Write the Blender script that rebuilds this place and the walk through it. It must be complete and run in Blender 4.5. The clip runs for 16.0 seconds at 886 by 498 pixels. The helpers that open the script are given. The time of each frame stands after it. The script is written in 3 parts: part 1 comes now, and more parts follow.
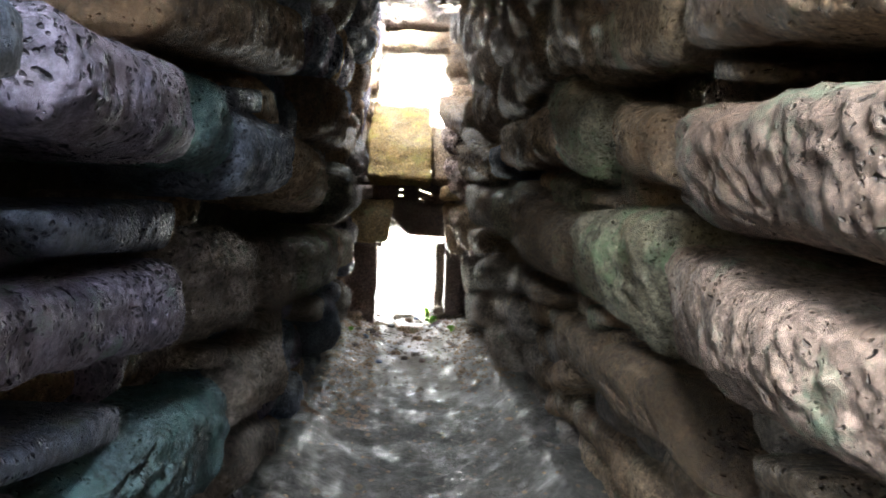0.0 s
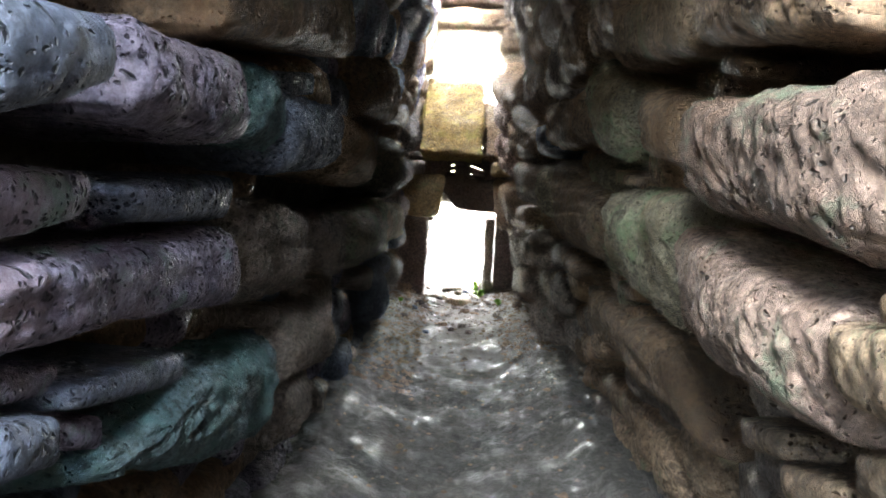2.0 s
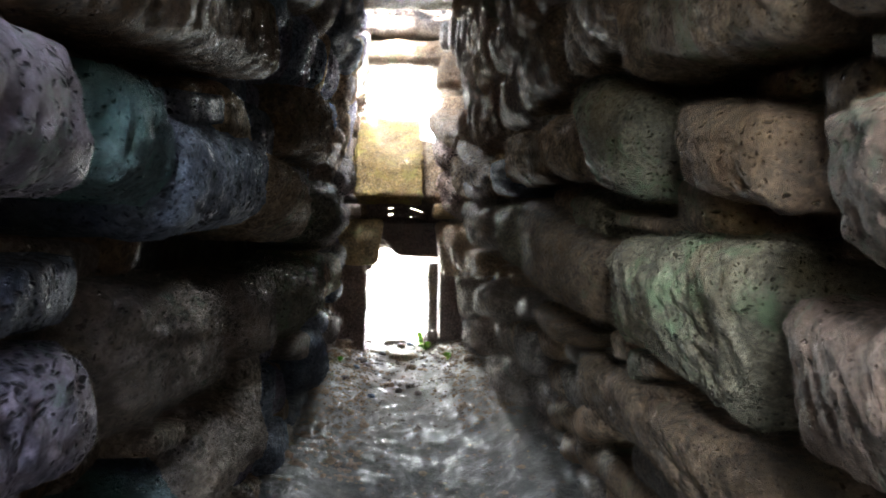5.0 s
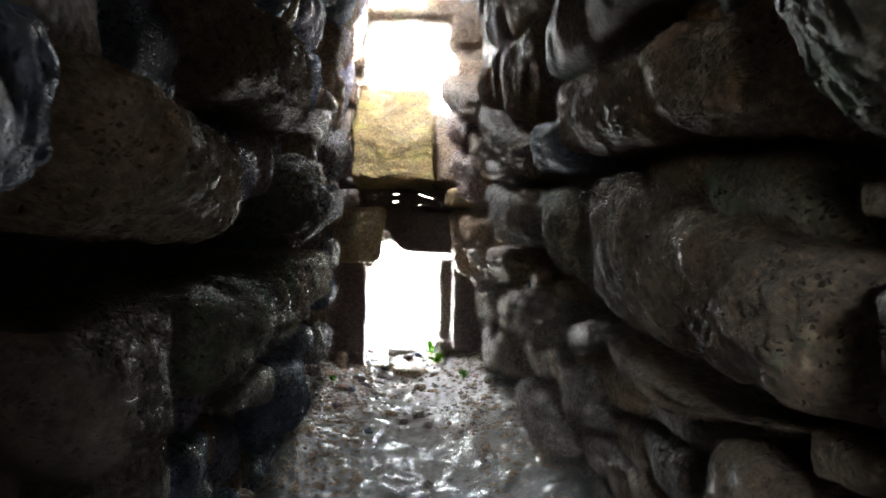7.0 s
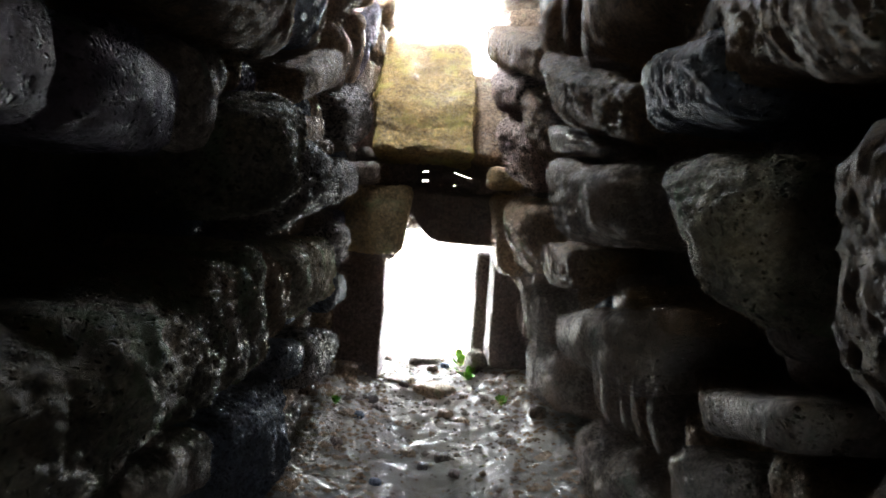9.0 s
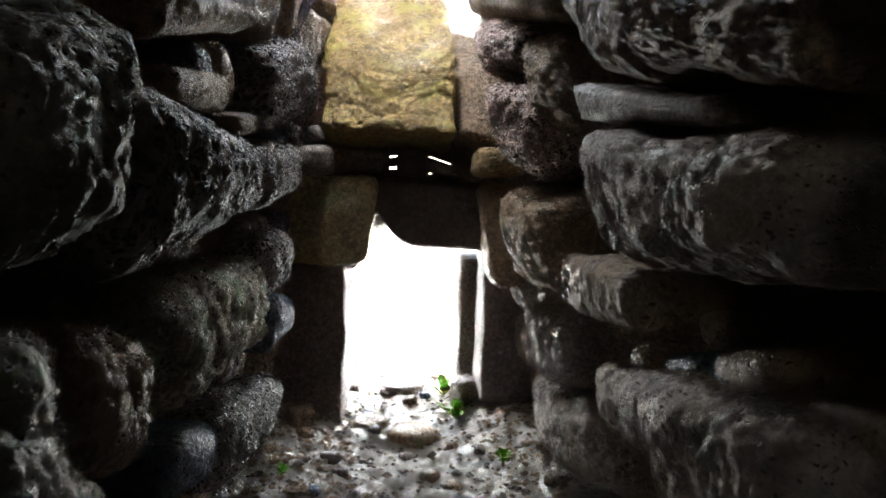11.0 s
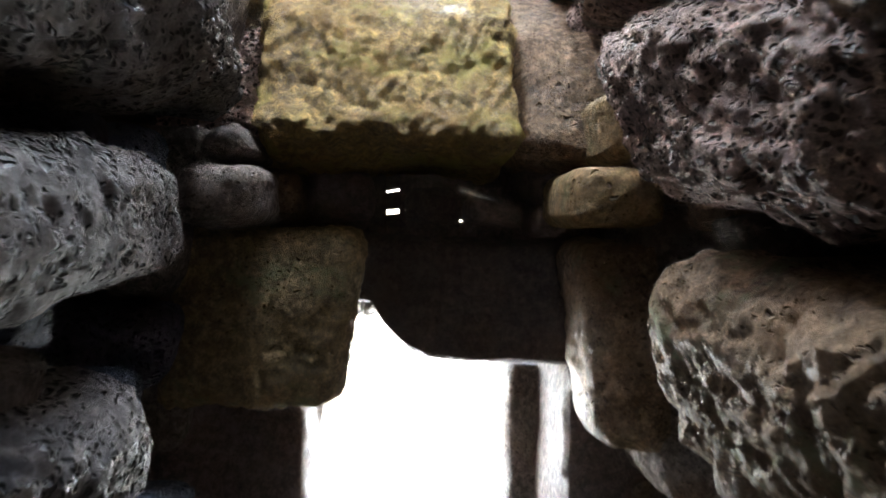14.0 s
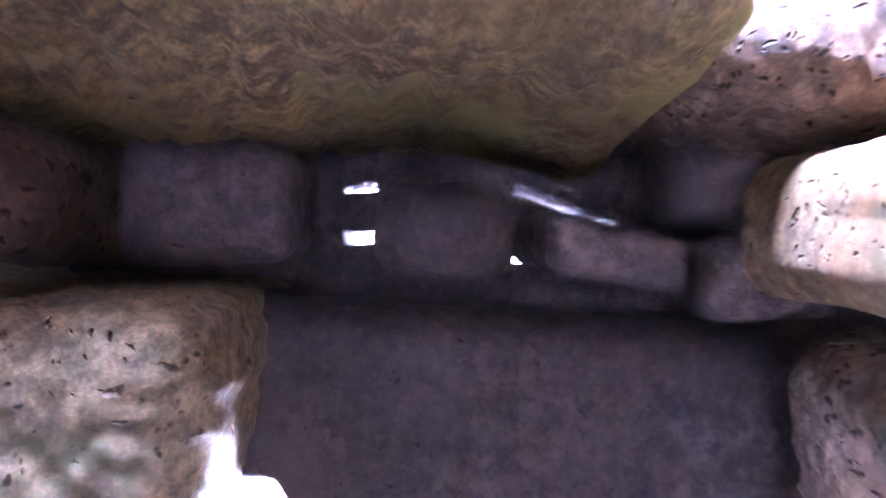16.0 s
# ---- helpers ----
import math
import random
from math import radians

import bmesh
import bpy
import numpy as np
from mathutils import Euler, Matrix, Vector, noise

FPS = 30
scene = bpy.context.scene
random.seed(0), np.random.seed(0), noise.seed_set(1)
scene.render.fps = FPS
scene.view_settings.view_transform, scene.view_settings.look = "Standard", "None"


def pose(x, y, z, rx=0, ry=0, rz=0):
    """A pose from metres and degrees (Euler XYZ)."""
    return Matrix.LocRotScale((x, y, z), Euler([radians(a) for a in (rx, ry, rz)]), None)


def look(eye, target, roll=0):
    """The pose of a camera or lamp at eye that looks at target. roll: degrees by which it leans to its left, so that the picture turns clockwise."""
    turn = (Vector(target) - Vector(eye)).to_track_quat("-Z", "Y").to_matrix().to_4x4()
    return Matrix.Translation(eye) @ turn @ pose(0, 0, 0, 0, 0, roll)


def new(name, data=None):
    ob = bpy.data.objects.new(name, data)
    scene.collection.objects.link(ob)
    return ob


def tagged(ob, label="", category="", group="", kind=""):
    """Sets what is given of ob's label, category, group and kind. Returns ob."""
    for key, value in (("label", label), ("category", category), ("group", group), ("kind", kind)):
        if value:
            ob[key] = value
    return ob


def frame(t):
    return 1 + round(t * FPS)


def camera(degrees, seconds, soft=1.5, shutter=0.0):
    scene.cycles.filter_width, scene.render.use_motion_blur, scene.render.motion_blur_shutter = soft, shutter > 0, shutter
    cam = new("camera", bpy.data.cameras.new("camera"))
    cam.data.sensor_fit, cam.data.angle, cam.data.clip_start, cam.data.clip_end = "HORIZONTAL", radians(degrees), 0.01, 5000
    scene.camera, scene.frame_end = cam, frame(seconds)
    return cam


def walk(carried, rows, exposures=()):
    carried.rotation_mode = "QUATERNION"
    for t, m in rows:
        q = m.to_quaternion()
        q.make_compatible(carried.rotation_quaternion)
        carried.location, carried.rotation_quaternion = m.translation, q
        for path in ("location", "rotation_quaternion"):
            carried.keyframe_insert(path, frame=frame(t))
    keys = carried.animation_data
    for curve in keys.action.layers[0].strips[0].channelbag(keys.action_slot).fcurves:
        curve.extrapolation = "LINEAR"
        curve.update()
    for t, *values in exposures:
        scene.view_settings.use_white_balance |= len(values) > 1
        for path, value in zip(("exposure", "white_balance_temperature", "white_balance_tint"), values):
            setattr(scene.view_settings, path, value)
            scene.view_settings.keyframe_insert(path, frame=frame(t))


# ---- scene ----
cam = camera(60.1, 16.0, shutter=0.25)
PATH = [
    (0, (-0.427, 0.078, 1.268), (-0.314, 2.074, 1.195), 1.6),
    (0.5, (-0.419, 0.011, 1.267), (-0.251, 2.002, 1.188), 1.7),
    (1, (-0.375, -0.062, 1.268), (-0.303, 1.934, 1.161), 2.6),
    (1.5, (-0.364, -0.106, 1.27), (-0.382, 1.89, 1.144), 2.9),
    (2, (-0.368, -0.1, 1.277), (-0.397, 1.895, 1.133), 2.8),
    (2.5, (-0.387, -0.073, 1.281), (-0.389, 1.921, 1.127), 2.6),
    (3, (-0.43, -0.024, 1.298), (-0.38, 1.971, 1.173), 2.4),
    (3.5, (-0.479, 0.027, 1.316), (-0.365, 2.023, 1.269), 1.6),
    (3.7, (-0.494, 0.055, 1.308), (-0.359, 2.05, 1.275), 1.4),
    (5.8, (-0.42, 1.077, 1.322), (-0.274, 3.071, 1.286), 0.2),
    (6, (-0.406, 1.209, 1.31), (-0.257, 3.203, 1.266), 0.2),
    (6.5, (-0.383, 1.517, 1.347), (-0.318, 3.515, 1.29), 0.8),
    (7, (-0.416, 1.868, 1.335), (-0.295, 3.863, 1.273), 0.6),
    (7.5, (-0.422, 2.186, 1.324), (-0.279, 4.18, 1.248), 0.5),
    (8, (-0.395, 2.484, 1.337), (-0.365, 4.483, 1.263), 1.8),
    (8.5, (-0.387, 2.751, 1.33), (-0.364, 4.749, 1.243), 2.8),
    (8.7, (-0.4, 2.889, 1.329), (-0.363, 4.887, 1.237), 3.1),
    (10.8, (-0.394, 4.135, 1.385), (-0.277, 6.126, 1.232), 1.1),
    (11, (-0.408, 4.251, 1.389), (-0.283, 6.242, 1.249), 1.2),
    (11.5, (-0.364, 4.543, 1.393), (-0.32, 6.539, 1.262), 0.7),
    (12, (-0.351, 4.823, 1.393), (-0.325, 6.818, 1.257), 0.7),
    (12.5, (-0.329, 5.134, 1.415), (-0.317, 7.128, 1.267), 0.4),
    (13, (-0.308, 5.477, 1.435), (-0.38, 7.473, 1.33), 0.5),
    (13.5, (-0.341, 5.83, 1.428), (-0.432, 7.827, 1.362), 1.0),
    (14, (-0.463, 6.218, 1.455), (-0.303, 8.209, 1.427), 0.6),
    (14.5, (-0.457, 6.595, 1.459), (-0.302, 8.589, 1.475), 0.8),
    (15, (-0.506, 6.907, 1.482), (-0.267, 8.893, 1.501), 1.2),
    (15.5, (-0.485, 7.279, 1.525), (-0.049, 9.231, 1.548), -1.4),
    (16, (-0.344, 7.558, 1.533), (-0.289, 9.558, 1.519), 1.9),
]
# seconds, stops, kelvin, tint
EXPOSURES = [(0.0, 5.35, 7800, 12), (3.5, 5.35, 7800, 12), (6.0, 5.45, 7400, 12), (8.5, 5.1, 7400, 12), (11.0, 4.9, 7500, 12), (12.0, 4.85, 7400, 12), (13.0, 4.75, 7300, 12), (14.5, 5.3, 7000, 13), (15.0, 5.75, 7000, 16), (15.5, 6.5, 7300, 22), (16.0, 8.2, 5100, 50)]
walk(cam, [(t, look(eye, target, roll)) for t, eye, target, roll in PATH], EXPOSURES)

# sky and sun
world = bpy.data.worlds.new("sky")
scene.world = world
world.use_nodes = True
SUN_UP, SUN_TURN = 39.0, 100.0      # degrees: height, and bearing clockwise from the corridor's direction
wn = world.node_tree
sky = wn.nodes.new("ShaderNodeTexSky")
sky.sky_type, sky.sun_disc = "NISHITA", False
sky.sun_elevation, sky.sun_rotation = radians(SUN_UP), radians(SUN_TURN)
wn.links.new(sky.outputs[0], wn.nodes["Background"].inputs[0])
wn.nodes["Background"].inputs[1].default_value = 0.13
sun_data = bpy.data.lights.new("sun", "SUN")
sun_data.energy, sun_data.angle, sun_data.color = 4.5, radians(0.5), (1.0, 0.93, 0.82)
sun = new("sun", sun_data)
sun.matrix_basis = look((0, 0, 0), (-math.sin(radians(SUN_TURN)) * math.cos(radians(SUN_UP)), -math.cos(radians(SUN_TURN)) * math.cos(radians(SUN_UP)), -math.sin(radians(SUN_UP))))


# sky-light lamps: over the open end, window, door, and added in the unseen chamber
for name, eye, target, wide, high, watts in (
        ("skylight_end", (-0.50, 8.0, 3.55), (-0.50, 7.99, 0), 0.55, 0.75, 2.8), ("skylight_window", (-0.40, 9.1, 2.75), (-0.40, 0, 2.0), 0.9, 0.9, 6.5),
        ("skylight_door", (-0.40, 9.55, 0.62), (-0.40, 0, 0.55), 0.62, 1.0, 3.8), ("unseen_sky_lamp", (-0.85, -2.8, 3.8), (-0.1, 1.6, 1.0), 1.7, 1.4, 66.0)):
    lamp = bpy.data.lights.new(name, "AREA")
    lamp.shape, lamp.size, lamp.size_y, lamp.energy, lamp.color = "RECTANGLE", wide, high, watts, (0.68, 0.84, 1.0) if eye[1] < 1.6 else (0.78, 0.90, 1.0)
    new(name, lamp).matrix_basis = look(eye, target)


# ---- materials ----
class Graph:
    """A short way to wire nodes."""

    def __init__(self, name):
        self.material = bpy.data.materials.new(name)
        self.material.use_nodes = True
        self.tree = self.material.node_tree
        self.shader = self.tree.nodes["Principled BSDF"]
        self.coords = self.node("ShaderNodeTexCoord").outputs["Object"]

    def node(self, kind, **values):
        n = self.tree.nodes.new(kind)
        for key, value in values.items():
            n.inputs[key].default_value = value
        return n

    def link(self, a, b):
        self.tree.links.new(a, b)

    def noise(self, scale, detail=6.0, rough=0.6, warp=0.0):
        n = self.node("ShaderNodeTexNoise", Scale=scale, Detail=detail, Roughness=rough, Distortion=warp)
        self.link(self.coords, n.inputs["Vector"])
        return n.outputs["Fac"]

    def step(self, value, low, high, a=0.0, b=1.0):
        n = self.tree.nodes.new("ShaderNodeMapRange")
        self.link(value, n.inputs["Value"])
        for i, v in zip((1, 2, 3, 4), (low, high, a, b)):
            n.inputs[i].default_value = v
        return n.outputs[0]

    def mix(self, fac, a, b, blend="MIX"):
        n = self.tree.nodes.new("ShaderNodeMix")
        n.data_type, n.blend_type = "RGBA", blend
        for slot, v in ((n.inputs[0], fac), (n.inputs[6], a), (n.inputs[7], b)):
            if isinstance(v, (float, int)):
                slot.default_value = v
            elif isinstance(v, tuple):
                slot.default_value = (*v, 1.0)
            else:
                self.link(v, slot)
        return n.outputs[2]

    def math(self, op, a, b):
        n = self.tree.nodes.new("ShaderNodeMath")
        n.operation = op
        for slot, v in zip(n.inputs, (a, b)):
            if isinstance(v, (float, int)):
                slot.default_value = v
            else:
                self.link(v, slot)
        return n.outputs[0]

    def bump(self, height, strength, distance, under=None):
        n = self.node("ShaderNodeBump", Strength=strength, Distance=distance)
        self.link(height, n.inputs["Height"])
        if under is not None:
            self.link(under, n.inputs["Normal"])
        return n.outputs[0]


def basalt(name, base, second, lichen=(0.16, 0.19, 0.12), spread=0.3, pits=0.65, rough=0.66, gloss=0.4):
    """Vesicular lava stone: two mingled tones, pores with shade painted in, patches of lichen; each block a little
    lighter or darker.
    """
    g = Graph(name)
    info = g.node("ShaderNodeObjectInfo").outputs["Random"]
    colour = g.mix(g.step(g.noise(5.0, 5, 0.65, 0.4), 0.36, 0.64), base, second)
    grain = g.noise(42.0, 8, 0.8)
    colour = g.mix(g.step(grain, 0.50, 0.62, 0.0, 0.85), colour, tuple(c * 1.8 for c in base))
    # dark mineral specks, also painting in the shade of fine crevices
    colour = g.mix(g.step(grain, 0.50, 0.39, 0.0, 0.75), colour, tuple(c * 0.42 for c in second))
    mottle = g.noise(15.0, 6, 0.7, 0.6)
    colour = g.mix(g.step(mottle, 0.52, 0.68, 0.0, 0.5), colour, tuple(c * 1.5 for c in base))
    rust = g.step(g.noise(2.4, 6, 0.65, 0.5), 0.5, 0.66, 0.0, 0.55)
    colour = g.mix(rust, colour, (base[0] * 1.15, base[1] * 0.92, base[2] * 0.72))
    stain = g.step(g.noise(1.7, 7, 0.7, 0.8), 0.52, 0.7, 0.0, 0.75)
    colour = g.mix(stain, colour, tuple(c * 0.45 for c in second))
    patch = g.step(g.noise(4.6, 10, 0.74, 0.4), 0.715 - spread * 0.5, 0.80 - spread * 0.45, 0.0, 0.75)
    colour = g.mix(patch, colour, lichen)
    pale = g.step(g.noise(17.0, 8, 0.75), 0.62, 0.74, 0.0, 0.4)
    colour = g.mix(pale, colour, (0.42, 0.41, 0.37))
    tone = g.step(info, 0, 1, 0.62, 1.38)
    grey = g.tree.nodes.new("ShaderNodeCombineColor")
    for i in range(3):
        g.link(tone, grey.inputs[i])
    colour = g.mix(1.0, colour, grey.outputs[0], "MULTIPLY")
    warp = g.tree.nodes.new("ShaderNodeVectorMath")
    warp.operation = "MULTIPLY_ADD"
    shake = g.node("ShaderNodeTexNoise", Scale=14.0, Detail=4.0)
    g.link(g.coords, shake.inputs["Vector"])
    g.link(shake.outputs["Color"], warp.inputs[0])
    warp.inputs[1].default_value = (0.09, 0.09, 0.05)
    g.link(g.coords, warp.inputs[2])
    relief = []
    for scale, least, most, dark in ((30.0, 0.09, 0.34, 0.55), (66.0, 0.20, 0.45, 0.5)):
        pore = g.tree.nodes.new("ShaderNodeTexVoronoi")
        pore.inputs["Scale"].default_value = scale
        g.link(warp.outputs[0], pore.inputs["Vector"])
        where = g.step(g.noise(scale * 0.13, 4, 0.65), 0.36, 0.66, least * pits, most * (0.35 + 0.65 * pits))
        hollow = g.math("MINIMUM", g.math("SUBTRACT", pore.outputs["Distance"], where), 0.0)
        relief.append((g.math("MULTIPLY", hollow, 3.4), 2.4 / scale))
        # the shade inside each pore, painted dark into the colour
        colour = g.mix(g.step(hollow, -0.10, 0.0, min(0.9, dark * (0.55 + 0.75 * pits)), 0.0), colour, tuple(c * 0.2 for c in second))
    g.link(colour, g.shader.inputs["Base Color"])
    g.link(g.step(g.noise(9.0, 5, 0.6), 0.3, 0.7, rough - 0.2, rough + 0.18), g.shader.inputs["Roughness"])
    g.shader.inputs["Specular IOR Level"].default_value = gloss
    b = g.bump(g.noise(24.0, 10, 0.78, 0.2), 1.0, 0.11)
    b = g.bump(grain, 1.0, 0.06, b)
    for height, deep in relief:
        b = g.bump(height, 1.0, deep, b)
    g.link(b, g.shader.inputs["Normal"])
    return g.material


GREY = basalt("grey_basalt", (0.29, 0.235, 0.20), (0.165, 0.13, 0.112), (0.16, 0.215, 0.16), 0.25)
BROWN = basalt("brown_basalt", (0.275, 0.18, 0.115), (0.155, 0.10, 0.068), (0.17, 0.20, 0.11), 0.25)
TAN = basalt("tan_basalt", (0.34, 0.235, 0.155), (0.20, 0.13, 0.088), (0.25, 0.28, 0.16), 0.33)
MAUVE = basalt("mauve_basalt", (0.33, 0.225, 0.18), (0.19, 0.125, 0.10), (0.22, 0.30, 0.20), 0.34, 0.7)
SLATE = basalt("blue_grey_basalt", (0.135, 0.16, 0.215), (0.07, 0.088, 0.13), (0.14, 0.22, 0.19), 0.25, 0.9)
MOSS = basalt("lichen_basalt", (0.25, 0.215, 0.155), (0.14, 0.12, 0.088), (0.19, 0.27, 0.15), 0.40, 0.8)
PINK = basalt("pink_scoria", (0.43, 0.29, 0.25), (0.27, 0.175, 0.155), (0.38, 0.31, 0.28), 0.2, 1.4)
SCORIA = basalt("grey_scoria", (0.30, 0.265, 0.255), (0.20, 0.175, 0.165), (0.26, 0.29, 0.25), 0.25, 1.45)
# basalt with the left side's cool light tinted into its colour
COOL_LIT = basalt("cool_lit_basalt", (0.20, 0.175, 0.235), (0.11, 0.098, 0.145), (0.15, 0.24, 0.20), 0.32, 1.05)
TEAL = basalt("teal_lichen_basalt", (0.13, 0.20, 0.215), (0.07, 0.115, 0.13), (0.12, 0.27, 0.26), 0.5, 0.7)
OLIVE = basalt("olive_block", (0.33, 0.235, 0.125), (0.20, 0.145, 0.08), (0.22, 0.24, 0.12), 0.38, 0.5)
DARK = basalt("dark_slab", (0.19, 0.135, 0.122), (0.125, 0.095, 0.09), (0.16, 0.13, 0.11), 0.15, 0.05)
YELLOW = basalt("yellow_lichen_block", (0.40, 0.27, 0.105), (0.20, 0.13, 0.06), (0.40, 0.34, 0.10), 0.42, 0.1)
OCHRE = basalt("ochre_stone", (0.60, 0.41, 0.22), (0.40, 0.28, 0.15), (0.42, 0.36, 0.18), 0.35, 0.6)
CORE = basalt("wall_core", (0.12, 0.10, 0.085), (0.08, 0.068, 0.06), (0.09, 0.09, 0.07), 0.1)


def earth(name):
    """Trodden damp earth with grit; dusty towards the door, with daylight painted in."""
    g = Graph(name)
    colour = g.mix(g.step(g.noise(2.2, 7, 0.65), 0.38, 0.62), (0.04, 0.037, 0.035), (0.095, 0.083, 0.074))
    colour = g.mix(g.step(g.noise(32.0, 8, 0.8), 0.50, 0.62, 0.0, 0.6), colour, (0.28, 0.255, 0.23))
    colour = g.mix(g.step(g.noise(48.0, 7, 0.8), 0.50, 0.60, 0.0, 0.85), colour, (0.06, 0.062, 0.055))
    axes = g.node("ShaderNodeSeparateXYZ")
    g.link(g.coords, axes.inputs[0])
    # dusty end of the floor, lightened for the daylight at the door
    dust_and_light = g.math("MULTIPLY", g.step(axes.outputs[1], 4.8, 8.0), g.step(g.noise(6.0, 6, 0.65), 0.3, 0.6, 0.35, 1.0))
    colour = g.mix(dust_and_light, colour, (0.52, 0.46, 0.385))
    g.link(colour, g.shader.inputs["Base Color"])
    g.link(g.step(g.noise(3.5, 5, 0.6), 0.35, 0.65, 0.30, 0.70), g.shader.inputs["Roughness"])
    b = g.bump(g.noise(9.0, 9, 0.75), 1.0, 0.14)
    b = g.bump(g.noise(45.0, 6, 0.75), 1.0, 0.04, b)
    g.link(b, g.shader.inputs["Normal"])
    return g.material


def leaf_paint(name, colour):
    g = Graph(name)
    g.link(g.mix(g.step(g.noise(60.0, 3), 0.35, 0.65), colour, tuple(c * 1.6 for c in colour)), g.shader.inputs["Base Color"])
    g.shader.inputs["Roughness"].default_value = 0.5
    g.shader.inputs["Subsurface Weight"].default_value = 0.2
    return g.material


EARTH = earth("trodden_earth")
LEAF = leaf_paint("weed_leaf", (0.10, 0.22, 0.03))
TWIG = leaf_paint("dry_twig", (0.12, 0.09, 0.06))


# ---- building helpers ----
def linked(name, verts, faces, material, parent=None, smooth=True):
    me = bpy.data.meshes.new(name)
    me.from_pydata([tuple(v) for v in verts], [], faces)
    me.polygons.foreach_set("use_smooth", [smooth] * len(me.polygons))
    me.materials.append(material)
    me.update()
    ob = new(name, me)
    ob.parent = parent
    return ob


class Face:
    """One side of the corridor: a along it, b up, d out of it towards the walker."""

    def __init__(self, along, high, place, a_range, b_range):
        self.along, self.high, self.place = along, high, place
        self.a_range, self.b_range = a_range, b_range
        self.cell = 0.02
        self.taken = np.zeros((int((a_range[1] - a_range[0]) / self.cell), int((b_range[1] - b_range[0]) / self.cell)), bool)
        self.core = None

    def keep_free(self, a0, a1, b0, b1):
        """Leave a deep joint or a niche open."""
        aa, bb = np.meshgrid(np.arange(a0, a1, 0.01), np.arange(b0, b1, 0.01))
        self.mark(aa.ravel(), bb.ravel())

    def mark(self, a, b):
        i = ((np.asarray(a) - self.a_range[0]) / self.cell).astype(int)
        j = ((np.asarray(b) - self.b_range[0]) / self.cell).astype(int)
        ok = (i >= 0) & (j >= 0) & (i < self.taken.shape[0]) & (j < self.taken.shape[1])
        self.taken[i[ok], j[ok]] = True


def left_x(y, z):
    return -0.86 + np.interp(z, [0, 1.1, 1.4, 2.0, 2.9, 3.3], [-.12, -.06, 0, 0, .17, .22])


def right_x(y, z):
    return 0.24 + np.interp(z, [0, .6, 1.2, 1.6, 2.2, 2.8], [.2, .12, 0, -.03, -.09, -.14]) + np.interp(y, [0, 1.2, 2, 5.3, 6.6, 7.8, 8.4], [-.08, -.08, -.02, 0, -.03, -.1, -.12])


END_Y = 8.4
LEFT = Face("y", "z", lambda a, b, d: (left_x(a, b) + d, a, b), (-0.6, 8.5), (0.0, 3.3))
RIGHT = Face("y", "z", lambda a, b, d: (right_x(a, b) - d, a, b), (-0.6, 8.5), (0.0, 3.3))
END = Face("x", "z", lambda a, b, d: (a, END_Y - d, b), (-1.2, 0.6), (0.0, 3.4))
STONES = []


def boulder(place, half, corners, depth, bulge, rough, seed, cell, radius):
    """Vertices and faces of one rounded, chipped block; corners maps (u, v) in -1..1 to the wall's (a, b)."""
    la, lb = half
    nu, nv = max(5, min(110, int(2 * la / cell))), max(5, min(64, int(2 * lb / cell)))
    radius = min(radius, 0.55 * min(la, lb))
    dh = depth / 2
    us, vs = np.linspace(-1, 1, nu + 1), np.linspace(-1, 1, nv + 1)
    points, index = [], {}
    for i, u in enumerate(us):
        for j, v in enumerate(vs):
            index[(i, j, 0)] = len(points)
            points.append((u, v, 1.0))
    ring = [(i, 0) for i in range(nu)] + [(nu, j) for j in range(nv)] + [(i, nv) for i in range(nu, 0, -1)] + [(0, j) for j in range(nv, 0, -1)]
    levels = (0.82, 0.6, 0.3, -0.2, -1.0)
    for k, w in enumerate(levels, 1):
        for i, j in ring:
            index[(i, j, k)] = len(points)
            points.append((us[i], vs[j], w))
    faces = [(index[(i, j, 0)], index[(i + 1, j, 0)], index[(i + 1, j + 1, 0)], index[(i, j + 1, 0)]) for i in range(nu) for j in range(nv)]
    m = len(ring)
    for k in range(len(levels)):
        for q in range(m):
            (i, j), (p, r) = ring[q], ring[(q + 1) % m]
            faces.append((index[(p, r, k)], index[(i, j, k)], index[(i, j, k + 1)], index[(p, r, k + 1)]))
    faces.append(tuple(index[(i, j, len(levels))] for i, j in ring)[::-1])
    size = np.array((la, lb, dh))
    p = np.array(points) * size
    inner = np.clip(p, -(size - radius), size - radius)
    inner[:, 2] = np.clip(p[:, 2], -dh, dh - radius)
    out = p - inner
    length = np.maximum(np.linalg.norm(out, axis=1, keepdims=True), 1e-6)
    p = np.where(length > 1e-5, inner + out / length * np.minimum(radius, length * 1.0), p)
    face_dir = out / length
    lone = length[:, 0] <= 1e-5
    face_dir[lone] = (0, 0, 1)
    verts = []
    shift = Vector((seed * 3.71, seed * 1.37, seed * 2.11))
    for (x, y, w), f in zip(p, face_dir):
        u, v = x / la, y / lb
        w += bulge * (1 - u * u) * (1 - v * v)
        a, b = corners(u, v)
        base = Vector((x, y, w)) + shift
        n = 0.55 * noise.noise(base * 2.3) + 0.46 * noise.noise(base * 5.0) + 0.30 * (0.3 - abs(noise.noise(base * 9.0))) + 0.18 * noise.noise(base * 19.0) + 0.24 * noise.noise(base * 43.0)
        n *= rough
        q = place(a + f[0] * n, b + f[1] * n, w - dh + f[2] * n)
        verts.append((float(q[0]), float(q[1]), float(q[2])))
    return verts, faces


